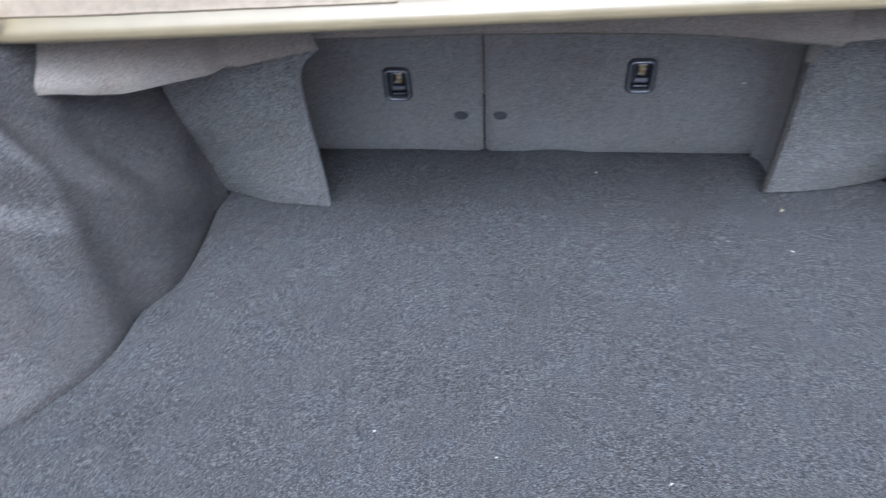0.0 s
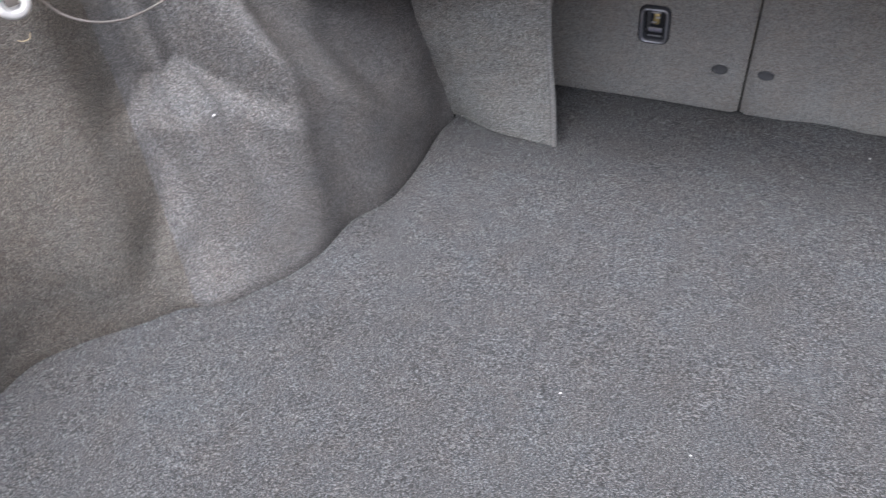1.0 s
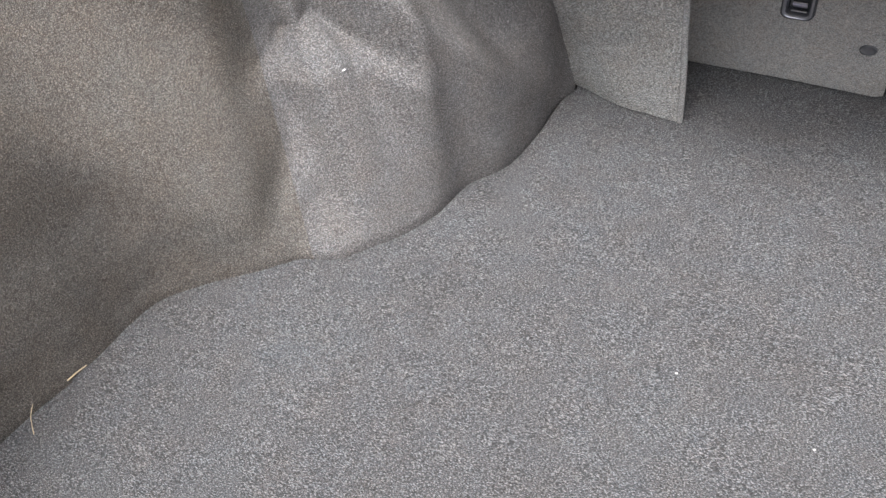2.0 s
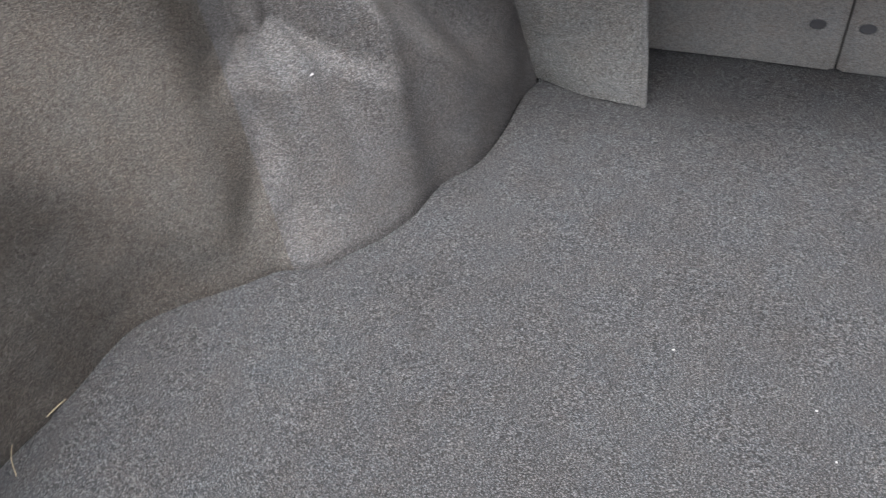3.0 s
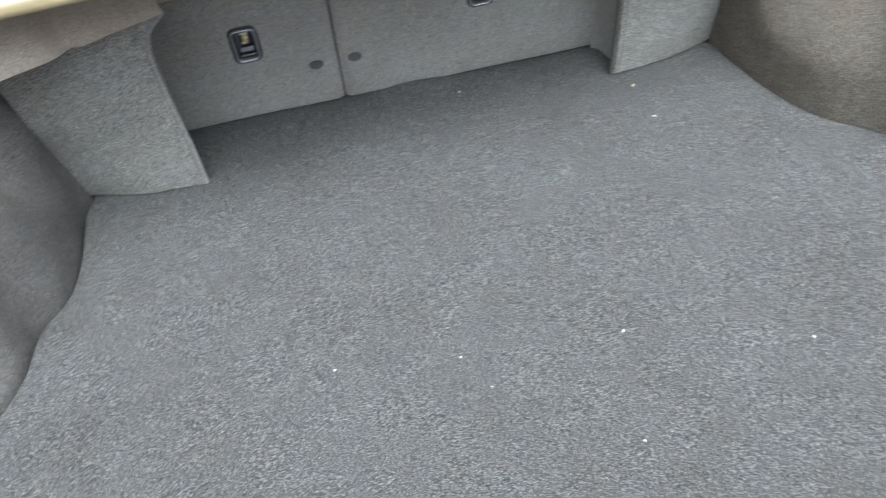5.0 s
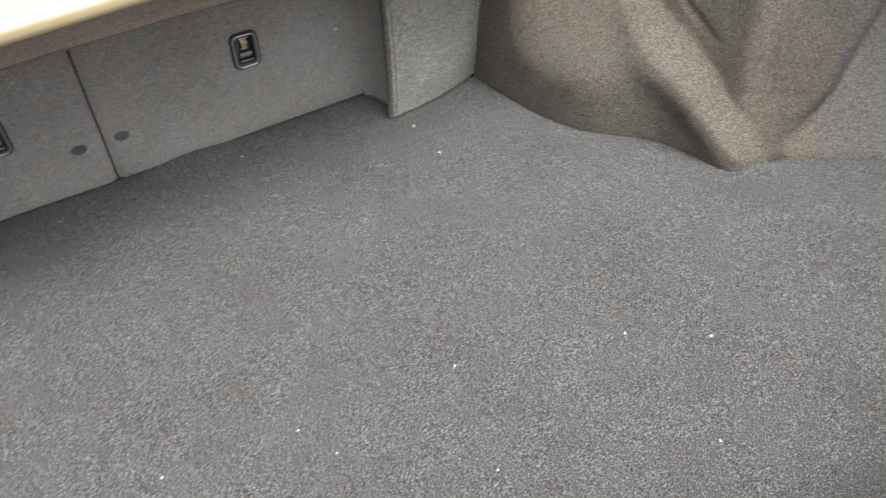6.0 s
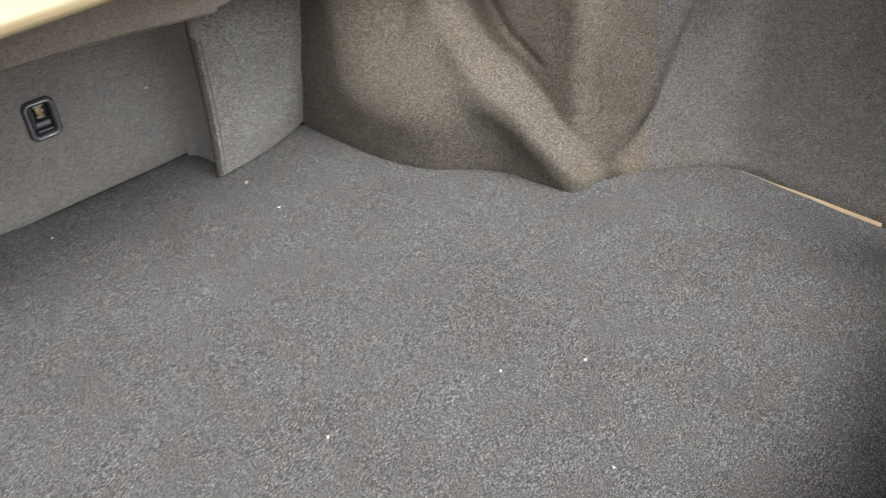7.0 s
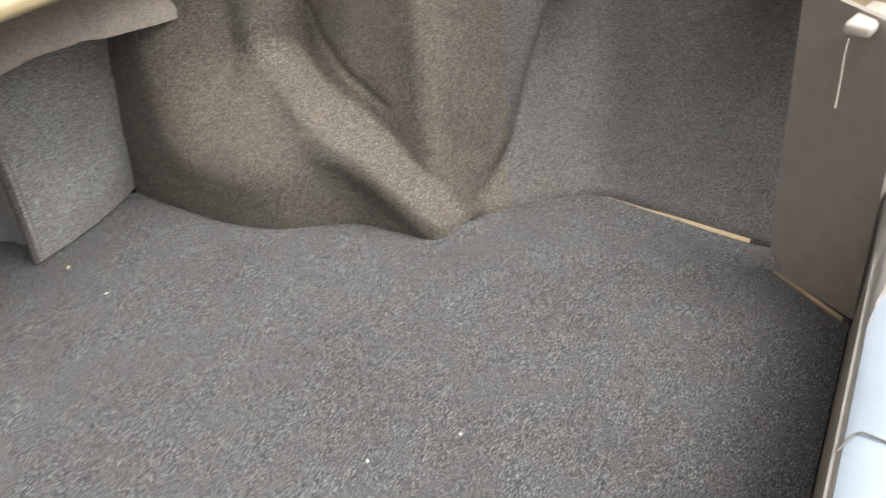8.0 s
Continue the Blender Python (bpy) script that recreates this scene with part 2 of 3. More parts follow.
def shell():
    """Plain outer walls that close the boot."""
    def wall(name, a, b, z0, z1, t):
        verts, faces = slab([[(*a, z0), (*a, z1)], [(*b, z0), (*b, z1)]], t)
        tagged(mesh_object(name, verts, faces, M_PAINT, smooth=False), "plain cream painted outer body wall", "wall", kind="structure")
    wall("wall_west", (-1.0, -0.02), (-1.0, 1.6), -0.35, 0.36, (-0.02, 0, 0))
    wall("wall_east", (1.0, -0.02), (1.0, 1.6), -0.35, 0.36, (0.02, 0, 0))
    wall("wall_north", (-1.0, 1.45), (1.0, 1.45), -0.35, 0.5, (0, 0.02, 0))
    verts, faces = slab([[(-1.0, 0.93, 0.436), (-1.0, 1.6, 0.46)], [(1.0, 0.93, 0.436), (1.0, 1.6, 0.46)]], (0, 0, 0.02))
    tagged(mesh_object("rear_deck", verts, faces, M_PAINT, smooth=False), "cream painted deck in front of the boot opening", "car body", kind="structure")


# ---------------------------------------------------------------- boot liners
def mixed(a, b, f):
    return a + (b - a) * f


def wall_lean(z):
    """How far the plain side wall lies back at a height."""
    return 0.205 * (1 - math.exp(-z / 0.23))


def left_depth(s, z):
    """How far the cloth lies behind its foot, s metres along it: two slanting terraces, a sloping face with a flared toe, then the side wall."""
    ledge_low = 0.218 - (0.62 * (0.378 - s) if s < 0.378 else 0.3 * (s - 0.378))
    ledge_high = 0.205 + 1.0 * (s - 0.225)
    off = 0.012 * z / 0.16 * ease(0.02, 0.25, s) + 0.02 * max(0.0, z - 0.2)
    off += 0.068 * ease(0.05, 0.18, s) * (1 - ease(0.27, 0.38, s)) * ease(-0.048, 0.048, z - ledge_high)
    off += ease(0.30, 0.37, s) * 0.42 * min(z, ledge_low) + 0.040 * ease(0.42, 0.47, s) * ease(0, 0.055, z)
    off += 0.066 * ease(0.29, 0.35, s) * ease(-0.022, 0.022, z - ledge_low)
    edge = 0.510 - 0.058 * ease(0.0, 0.14, z)
    shoulder = 0.05 + 1.1 * (s - 0.53)
    wall = 0.10 * z + 0.10 * ease(-0.06, 0.17, z - shoulder) + 0.026 * bell(s, edge + 0.045, 0.038) * ease(0.0, 0.09, z)
    wall += max(0.0, off - wall) * ease(0.15, 0.23, z) * (1 - ease(edge + 0.02, edge + 0.11, s))
    return mixed(off, wall, ease(edge - 0.012, edge + 0.036, s))


def right_depth(s, z):
    """The mirror arch: one slanting terrace that runs down to the toe, a rearward face and a sharp edge before the side wall."""
    ledge = 0.19 - 0.56 * (s - 0.255) if s < 0.385 else 0.117 - 0.74 * (s - 0.385)
    over = z - ledge
    off = 0.012 * z / 0.2 * ease(0.0, 0.15, s)
    off += 0.105 * ease(0.06, 0.22, z) * ease(0.09, 0.175, s) * (1 - ease(0.24, 0.38, s))
    off += 0.066 * ease(0.20, 0.30, s) * ease(-0.016, 0.022, over) + 0.16 * max(0.0, over - 0.015) * ease(0.28, 0.36, s)
    off -= 0.008 * bell(over, -0.035, 0.025) * ease(0.26, 0.36, s)
    edge = 0.555 + 0.75 * min(z, 0.08) + 0.3 * max(z - 0.08, 0.0)
    off *= 1 - 0.62 * ease(edge - 0.14, edge - 0.002, s)
    wall = wall_lean(z) * mixed(1.0, 0.8, ease(0.66, 0.84, s)) + 0.012 * bell(s, edge + 0.035, 0.03) * ease(0.0, 0.08, z)
    wall += 0.007 * ease(0, 0.035, z) * ease(0.60, 0.65, s) * (1 - ease(0.74, 0.80, s))
    return mixed(off, wall, ease(edge, edge + 0.034, s))


def near_line(points, s, z):
    """Distance in the cloth from a line of (s, z) points."""
    best = 9.0
    p = Vector((s, z))
    for a, b in zip(points, points[1:]):
        a, b = Vector(a), Vector(b)
        t = min(1.0, max(0.0, (p - a).dot(b - a) / (b - a).length_squared))
        best = min(best, (a + t * (b - a) - p).length)
    return best


def liner(side, base, shape, creases, spread, softness, label):
    """Moulded carpet over the wheel arch and the side wall behind it."""
    nu, nv = 400, 130
    line = spline(flat(base), nu)
    rows = []
    for i, (s, p) in enumerate(line):
        d = sum((math.exp(-(k / spread) ** 2) * (line[min(nu, max(0, i + k) + 4)][1] - line[min(nu, max(0, i + k - 4))][1]) for k in range(-2 * spread, 2 * spread + 1)), Vector()).normalized()
        out = Vector((d.y, -d.x, 0)) if side < 0 else Vector((-d.y, d.x, 0))
        row = []
        for j in range(nv + 1):
            z = 0.365 * j / nv
            off = 0.0005 + shape(s, z)
            for points, depth, width in creases:
                off += depth * bell(near_line(points, s, z), 0, width)
            off += (0.0022 * noise.noise((s * 16, z * 16, side * 3.0)) + 0.0007 * noise.noise((s * 55, z * 55, side * 5.0))) * ease(0, 0.03, z)
            row.append(p + off * out + Vector((0, 0, z - 0.010 * (1 - ease(0, 0.012, j / nv)))))
        rows.append(row)
    sheet = np.array([[tuple(q) for q in row] for row in rows])
    reach = np.arange(-10, 11)
    kernel = np.exp(-0.5 * (reach * line[-1][0] / nu / softness) ** 2)
    kernel /= kernel.sum()
    wide = np.pad(sheet, [(10, 10), (0, 0), (0, 0)], mode="edge")
    soft = sum(k * wide[10 + r:10 + r + nu + 1] for k, r in zip(kernel, reach))
    blend = np.array([ease(0.005, 0.06, 0.365 * j / nv) for j in range(nv + 1)])[None, :, None] * np.array([ease(0, 14, min(i, nu - i)) for i in range(nu + 1)])[:, None, None]
    sheet = sheet + (soft - sheet) * blend
    rows = [[Vector(q) for q in row] for row in sheet.tolist()]
    ob = thing("side_liner", label, "boot liner", "boot side liners")
    split = int(nu * (0.45 if side < 0 else 0.605))
    verts, faces = slab(rows[:split + 1], (side * 0.006, 0, 0))
    mesh_object("arch_cover", verts, faces, M_LINER if side < 0 else M_BROWN, ob)
    verts, faces = slab(rows[split:], (side * 0.006, 0, 0))
    mesh_object("side_cover", verts, faces, M_BROWNISH if side < 0 else M_GREY, ob, "plain brownish carpet behind the arch" if side < 0 else "plain dark grey carpet behind the arch")
    return ob


def liners():
    liner(-1, LEFT, left_depth, [([(0.434, 0.222), (0.475, 0.210), (0.512, 0.194)], 0.0040, 0.007)],
          36, 0.005, "moulded grey carpet liner over the wheel arch, softly dented")
    liner(1, RIGHT, right_depth, [([(0.300, 0.262), (0.325, 0.220), (0.36, 0.186), (0.395, 0.160), (0.425, 0.142)], 0.0045, 0.0045)],
          57, 0.006, "moulded grey-brown carpet liner over the wheel arch with a creased seam")


SEAT_TILT, SEAT_SKEW = 0.12, 0.082


def side_panel(side, edge, inner, label):
    """Upright carpeted board between arch and seat, its free edge bound with piping."""
    ob = thing("seat_side_panel", label, "boot panel", "boot seat side panels")
    nu, nv = 18, 40
    free = [p for _, p in spline(edge, nv)]
    wall = [p for _, p in spline(inner, nv)]
    rows = []
    for i in range(nu + 1):
        u = i / nu
        row = []
        for j in range(nv + 1):
            p = free[j].lerp(wall[j], u)
            p.y += (0.003 * noise.noise((u * 3, j * 0.1, side)) + 0.0015 * noise.noise((u * 9, j * 0.3, side * 2))) * ease(0, 0.2, u) - 0.010 * math.sin(math.pi * u) * (1 - ease(0, 0.6, j / nv))
            row.append(p)
        rows.append(row)
    verts, faces = slab(rows, (0, 0.009, 0))
    mesh_object("board", verts, faces, M_PANEL, ob)
    verts, faces = tube([p + Vector((-side * 0.0005, 0.0015 if side < 0 else 0.003, 0)) for p in free[::4]], 0.0045 if side < 0 else 0.005, 8, 60)
    mesh_object("piping", verts, faces, M_PIPING if side < 0 else M_EDGE, ob, "pale worn rolled edge" if side < 0 else "dark rolled edge")
    if side > 0:
        verts, faces = tube([p + Vector((0.0105, -0.0008, 0)) for p in free[::4]], 0.0016, 6, 60)
        mesh_object("edge_fold", verts, faces, M_PIPING, ob, "pale worn fold along the edge")
        bend = [(0.336, 0.0005), (0.341, -0.003), (0.345, -0.010), (0.347, -0.021), (0.348, -0.042), (0.348, -0.075)]
        back = [[Vector((x, 1.124 + d - SEAT_SKEW * x - SEAT_TILT * h, h)) for h in (-0.004, 0.1, 0.2, 0.262)] for x, d in bend]
        verts, faces = slab(back, (0.003, 0.002, 0))
        mesh_object("return_wall", verts, faces, M_SEAT, ob, "shaded curved return beside the seat")
    return ob


# ---------------------------------------------------------------- rear seat backs
def seat_normal():
    return Vector((-SEAT_SKEW, -1, -SEAT_TILT)).normalized()


def seat_point(x, h, d=0.0):
    """A place on the seat's back: x across, h its height, d proud of it."""
    return Vector((x, 1.124 - SEAT_SKEW * x - SEAT_TILT * h, h)) + d * seat_normal()


def seat_frame(x, h, d=0.0):
    n = seat_normal()
    u = Vector((1, -SEAT_SKEW, 0)).normalized()
    m = Matrix((u, n.cross(u), n)).transposed().to_4x4()
    m.translation = seat_point(x, h, d)
    return m


def ring_bm(w, h, r, rings, closed=True):
    """Rounded rectangle swept through rings of (inset, height)."""
    bm = bmesh.new()
    loops = []
    for inset, z in rings:
        ww, hh, rr = w / 2 - inset, h / 2 - inset, max(0.0008, r - inset)
        pts = []
        for cx, cy, a0 in ((ww - rr, hh - rr, 0), (-ww + rr, hh - rr, 90), (-ww + rr, -hh + rr, 180), (ww - rr, -hh + rr, 270)):
            for k in range(6):
                a = radians(a0 + 18 * k)
                pts.append(bm.verts.new((cx + rr * math.cos(a), cy + rr * math.sin(a), z)))
        loops.append(pts)
    for a, b in zip(loops, loops[1:]):
        for k in range(len(a)):
            k2 = (k + 1) % len(a)
            bm.faces.new((a[k], a[k2], b[k2], b[k]))
    if closed:
        bm.faces.new(loops[-1])
    return bm


def seat_back(x0, x1, latch_x, latch_h, hole_x, label):
    ob = thing("rear_seat_back", label, "seat back", "rear seat backs")
    xs = sorted(set([x0 + (x1 - x0) * i / 44 for i in range(45)] + [x0 + 0.003, x0 + 0.008, x1 - 0.003, x1 - 0.008]))
    xs = sorted([x for x in xs if abs(x - latch_x) > 0.021] + [latch_x - 0.017, latch_x, latch_x + 0.017])
    hs = sorted([h for h in [0.004 + 0.36 * j / 26 for j in range(27)] if abs(h - latch_h) > 0.030] + [latch_h - 0.026, latch_h, latch_h + 0.026])
    at = lambda i, j: i * len(hs) + j
    verts, faces = [], []
    for x in xs:
        edge = min(x - x0, x1 - x)
        for h in hs:
            d = 0.002 * noise.noise((x * 7, h * 7, 5.0)) * ease(0.03, 0.06, abs(x - latch_x) + abs(h - latch_h)) - 0.005 * (1 - ease(0.0, 0.010, edge)) - 0.003 * (1 - ease(0, 0.02, h))
            verts.append(seat_point(x, h, d))
    for i in range(len(xs) - 1):
        for j in range(len(hs) - 1):
            if abs((xs[i] + xs[i + 1]) / 2 - latch_x) > 0.017 or abs((hs[j] + hs[j + 1]) / 2 - latch_h) > 0.026:
                faces.append((at(i, j), at(i + 1, j), at(i + 1, j + 1), at(i, j + 1)))
    n = len(verts)
    verts += [v + Vector((0, 0.05, 0)) for v in verts]
    faces += [tuple(n + k for k in reversed(f)) for f in faces]
    a, b = len(xs) - 1, len(hs) - 1
    rim = [at(i, 0) for i in range(a)] + [at(a, j) for j in range(b)] + [at(i, b) for i in range(a, 0, -1)] + [at(0, j) for j in range(b, 0, -1)]
    faces += [(p, q, n + q, n + p) for p, q in zip(rim, rim[1:] + rim[:1])]
    mesh_object("panel", verts, faces, M_SEAT, ob)
    m = seat_frame(latch_x, latch_h, 0.0)
    bm = ring_bm(0.043, 0.060, 0.011, [(-0.001, -0.004), (0, 0.003), (0.002, 0.0048), (0.0065, 0.0040), (0.0080, 0.0026), (0.0088, -0.005), (0.0092, -0.011)])
    bmesh.ops.transform(bm, matrix=m, verts=bm.verts)
    bezel = part("release_latch", bm, M_BLACK, ob, "black plastic recessed release latch")
    bm = ring_bm(0.0385, 0.0555, 0.010, [(-0.0004, 0.0040), (0.0006, 0.0056), (0.0022, 0.0062), (0.0036, 0.0052), (0.0044, 0.0034)], closed=False)
    bmesh.ops.transform(bm, matrix=m, verts=bm.verts)
    part("bezel_rim", bm, M_RIM, bezel, "shiny grey bezel rim")
    # The two short steel bars over the striker stand in for its highlights.
    for name, off, size, mat, tilt in (("lock_bar", (0.001, 0.0165, -0.004), (0.013, 0.0026, 0.004), M_STEEL, 30), ("striker", (0.0015, 0.0060, -0.006), (0.009, 0.016, 0.004), M_BRASS, 25),
                                       ("glint_bar", (0.0035, 0.0095, -0.0025), (0.006, 0.0030, 0.004), M_STEEL, 35), ("glint_bar", (-0.0015, 0.0015, -0.0025), (0.007, 0.0024, 0.004), M_STEEL, 35),
                                       ("side_plate", (-0.0095, 0.001, -0.006), (0.005, 0.034, 0.003), M_CLIP, 0), ("lever", (0.001, -0.0115, -0.003), (0.0185, 0.0085, 0.003), M_LEVER, -38),
                                       ("lever_rim", (0.001, -0.0068, -0.0018), (0.0185, 0.0014, 0.0014), M_STEEL, 0), ("lower_bar", (0.001, -0.0185, -0.0002), (0.020, 0.0018, 0.0020), M_STEEL, 0)):
        bm = box_bm(size, off, min(size) * 0.3, Matrix.Rotation(radians(-tilt), 4, "X"))
        bmesh.ops.transform(bm, matrix=m, verts=bm.verts)
        part(name, bm, mat, bezel)
    m = seat_frame(hole_x, 0.079, 0.0)
    bm = bmesh.new()
    loops = []
    for r, z in ((0.0112, 0.0002), (0.0108, 0.0018), (0.0098, 0.0022), (0.0084, 0.0006), (0.003, 0.0003)):
        loops.append([bm.verts.new((r * math.cos(k * math.tau / 20), 0.7 * r * math.sin(k * math.tau / 20), z)) for k in range(20)])
    for a, b in zip(loops, loops[1:]):
        for k in range(20):
            bm.faces.new((a[k], a[(k + 1) % 20], b[(k + 1) % 20], b[k]))
    bm.faces.new(loops[-1])
    bmesh.ops.transform(bm, matrix=m, verts=bm.verts)
    part("fastener", bm, M_CLIP, ob, "dark sunken plastic fastener")
    return ob


# ---------------------------------------------------------------- parcel shelf and upper trim
def shelf():
    """Felt board with a folded lower edge; the edge line bows a little."""
    edge = spline([(-0.40, 1.006, 0.272), (-0.28, 1.004, 0.272), (-0.08, 0.998, 0.272), (0.10, 0.985, 0.272), (0.215, 0.968, 0.271), (0.30, 0.948, 0.268), (0.345, 0.936, 0.267)], 70)
    prof = [(0.25, 0.025), (0.07, 0.012), (0.025, 0.004), (0.012, 0.0), (0.005, 0.0005), (0.001, 0.004), (0.0, 0.012), (0.001, 0.04), (0.005, 0.08), (0.01, 0.12)]
    rows = []
    for s, p in edge:
        w = 0.0016 * noise.noise((s * 9, 0.1, 7.0))
        rows.append([(p.x, p.y + a + w, p.z + b + 0.6 * w) for a, b in prof])
    ob = thing("parcel_shelf", "brownish felt parcel shelf edge above the seat backs", "parcel shelf")
    verts, faces = slab(rows, (0, 0.012, 0.012))
    mesh_object("board", verts, faces, M_SHELF, ob)
    verts, faces = tube([Vector(r[4]) + Vector((0, 0, 0.001)) for r in rows[::3]], 0.0022, 8, 80)
    mesh_object("hem", verts, faces, M_HEM, ob, "pale frayed hem")
    verts, faces = slab([[Vector((x, y, z)) for z in (0.235, 0.25, 0.268)] for x, y in ((0.318, 0.968), (0.324, 0.962), (0.330, 0.960))], (0, 0.003, 0))
    mesh_object("end_clip", verts, faces, M_HEM, ob, "pale plastic clip at the shelf's end")


def upper_trim(side, plan, label):
    """Felt cloth that hangs between the shelf and the arch."""
    line = spline(plan, 80)
    rows = []
    for s, p in line:
        row = []
        for j in range(15):
            v = j / 14
            z = p.z + (0.385 - p.z) * v
            roll = 0.007 * (1 - ease(0, 0.12, v))
            pleat = -0.024 * bell(s, 0.366 - 0.012 * v, 0.010 + 0.006 * v) - 0.012 * bell(s, 0.12, 0.012)
            row.append((p.x + side * 0.03 * v, p.y + 0.05 * v + roll - pleat + 0.004 * noise.noise((s * 12, v * 2, side)), z))
        rows.append(row)
    verts, faces = slab(rows, (side * 0.006, 0.008, 0))
    tagged(mesh_object("upper_trim", verts, faces, M_SHELF), label, "boot trim", "boot upper trims")


# ---------------------------------------------------------------- body opening
def flange():
    """Painted lip of the boot opening: front edge, rounded corners, sides and rear."""
    half = [(0.0, 0.850, 0.360), (0.25, 0.850, 0.360), (0.50, 0.850, 0.360), (0.63, 0.853, 0.360), (0.70, 0.857, 0.361), (0.77, 0.850, 0.363), (0.84, 0.805, 0.366), (0.90, 0.72, 0.372),
            (0.935, 0.60, 0.380), (0.94, 0.42, 0.37), (0.90, 0.27, 0.335), (0.80, 0.150, 0.306), (0.76, 0.125, 0.300)]
    path = [(-x, y, z) for x, y, z in half[:0:-1]] + half
    line = [p for _, p in spline(path, 260)]
    prof = [(0.045, 0.000), (0.004, -0.003), (0.0, 0.0), (-0.001, 0.006), (0.002, 0.012), (0.006, 0.014), (0.012, 0.022), (0.020, 0.036), (0.032, 0.044), (0.038, 0.052), (0.055, 0.066), (0.09, 0.075)]
    rows = []
    for i, p in enumerate(line):
        d = line[min(i + 1, 260)] - line[max(i - 1, 0)]
        d.z = 0
        d.normalize()
        out = Vector((-d.y, d.x, 0))
        rows.append([p + a * out + Vector((0, 0, b)) for a, b in prof])
    verts, faces = slab(rows, (0, 0, -0.002))
    tagged(mesh_object("opening_flange", verts, faces, M_PAINT), "cream painted metal lip round the boot opening", "car body", kind="structure")


def gutter():
    """Dull drain channel on top of the front lip, cut off at a slant by the lid bracket."""
    rows = []
    for i in range(61):
        u = i / 60
        row = []
        for a, b in ((0.010, 0.0235), (0.014, 0.0275), (0.0185, 0.0375), (0.022, 0.0405), (0.027, 0.0405), (0.030, 0.046), (0.037, 0.0545), (0.054, 0.0685), (0.088, 0.0775)):
            x = -0.62 + (0.44 + 0.5 * (a - 0.01)) * u
            row.append((x, 0.8495 + a + 0.003 * ease(-0.5, -0.62, x), 0.360 + b + 0.0006 * noise.noise((x * 30, a * 90, 1.0))))
        rows.append(row)
    verts, faces = slab(rows, (0, 0.0015, -0.0025))
    tagged(mesh_object("drain_channel", verts, faces, M_GUTTER), "dull grey-cream drain channel along the boot lip", "car body", kind="structure")


def quarter_panels():
    """Body panels that overhang the liners on both sides."""
    for side in (-1, 1):
        edge = spline([(0.95, 0.77, 0.405), (0.945, 0.68, 0.42), (0.94, 0.56, 0.44), (0.94, 0.40, 0.44), (0.93, 0.25, 0.42), (0.92, 0.13, 0.40)], 40)
        rows = []
        for s, p in edge:
            rows.append([(side * (p.x + (1.02 - p.x) * v), p.y, p.z - 0.012 * (1 - ease(0, 0.08, v)) + 0.012 * v) for v in (0, 0.02, 0.05, 0.1, 0.4, 0.7, 1.0)])
        verts, faces = slab(rows, (0, 0, 0.006))
        tagged(mesh_object("quarter_panel", verts, faces, M_PAINT), "cream painted body panel beside the boot opening", "car body", kind="structure")


def rear_trim():
    """Upright plastic cover along the rear wall, with rounded corner pieces."""
    ob = thing("rear_trim", "smooth grey-brown plastic cover on the rear wall", "boot trim")
    rows = []
    for i in range(41):
        x = -0.85 + 1.54 * i / 40
        rows.append([(x, REAR - 0.002 + (SILL - REAR) * ease(0, 0.17, z), z) for z in (-0.01, 0.004, 0.04, 0.08, 0.12, 0.15, 0.162, 0.168)])
    verts, faces = slab(rows, (0, -0.008, 0))
    mesh_object("cover", verts, faces, M_TRIM, ob)
    for side, a, b in ((1, (0.746, 0.153), (0.690, 0.050)),):
        rows = []
        for i in range(25):
            u = i / 24
            x, y = a[0] + (b[0] - a[0]) * u, a[1] + (b[1] - a[1]) * u
            row = []
            for j in range(31):
                v = j / 30
                z = 0.005 + 0.33 * v
                round_foot = 0.016 * (1 - ease(0, 0.16, u)) * (1 - ease(0, 0.07, v))
                row.append((x + side * (0.12 * z * (1 - u) - round_foot * 0.5), y + (0.12 * (1 - u) + 0.1 * u) * z - round_foot, z))
            rows.append(row)
        verts, faces = slab(rows, (side * 0.006, -0.006, 0))
        mesh_object("corner_cover", verts, faces, M_TRIM, ob)
    sill_cap(ob)
    return ob


def board_edges():
    """Bare fibreboard that shows in the gaps of the floor's rear corners."""
    for line, wide, z in (([(0.813, 0.385), (0.806, 0.28), (0.799, 0.185)], 0.005, 0.0), ([(0.745, 0.146), (0.716, 0.10), (0.690, 0.060)], 0.004, 0.004)):
        pts = [p for _, p in spline([(x, y, z) for x, y in line], 20)]
        side = 1 if line[0][0] > 0 else -1
        rows = [[p + Vector((side * k * wide * (0.25 + 0.75 * ease(0, 14, i)), 0, -0.0015 * abs(k))) for k in (-1, 0, 1)] for i, p in enumerate(pts)]
        verts, faces = slab(rows, (0, 0, -0.006))
        tagged(mesh_object("floor_edge", verts, faces, M_BOARD), "pale fibreboard edge of the boot floor", "floor", kind="structure")


SILL_PROFILE = [(SILL - 0.001, 0.168), (SILL - 0.004, 0.174), (SILL - 0.004, 0.177), (SILL - 0.010, 0.182), (0.030, 0.188), (0.0, 0.190), (-0.05, 0.186), (-0.10, 0.170), (-0.14, 0.14), (-0.15, 0.07), (-0.13, -0.3)]


def sill_height(y):
    ys = [p[0] for p in SILL_PROFILE[:8]][::-1]
    return float(np.interp(y, ys, [p[1] for p in SILL_PROFILE[:8]][::-1]))


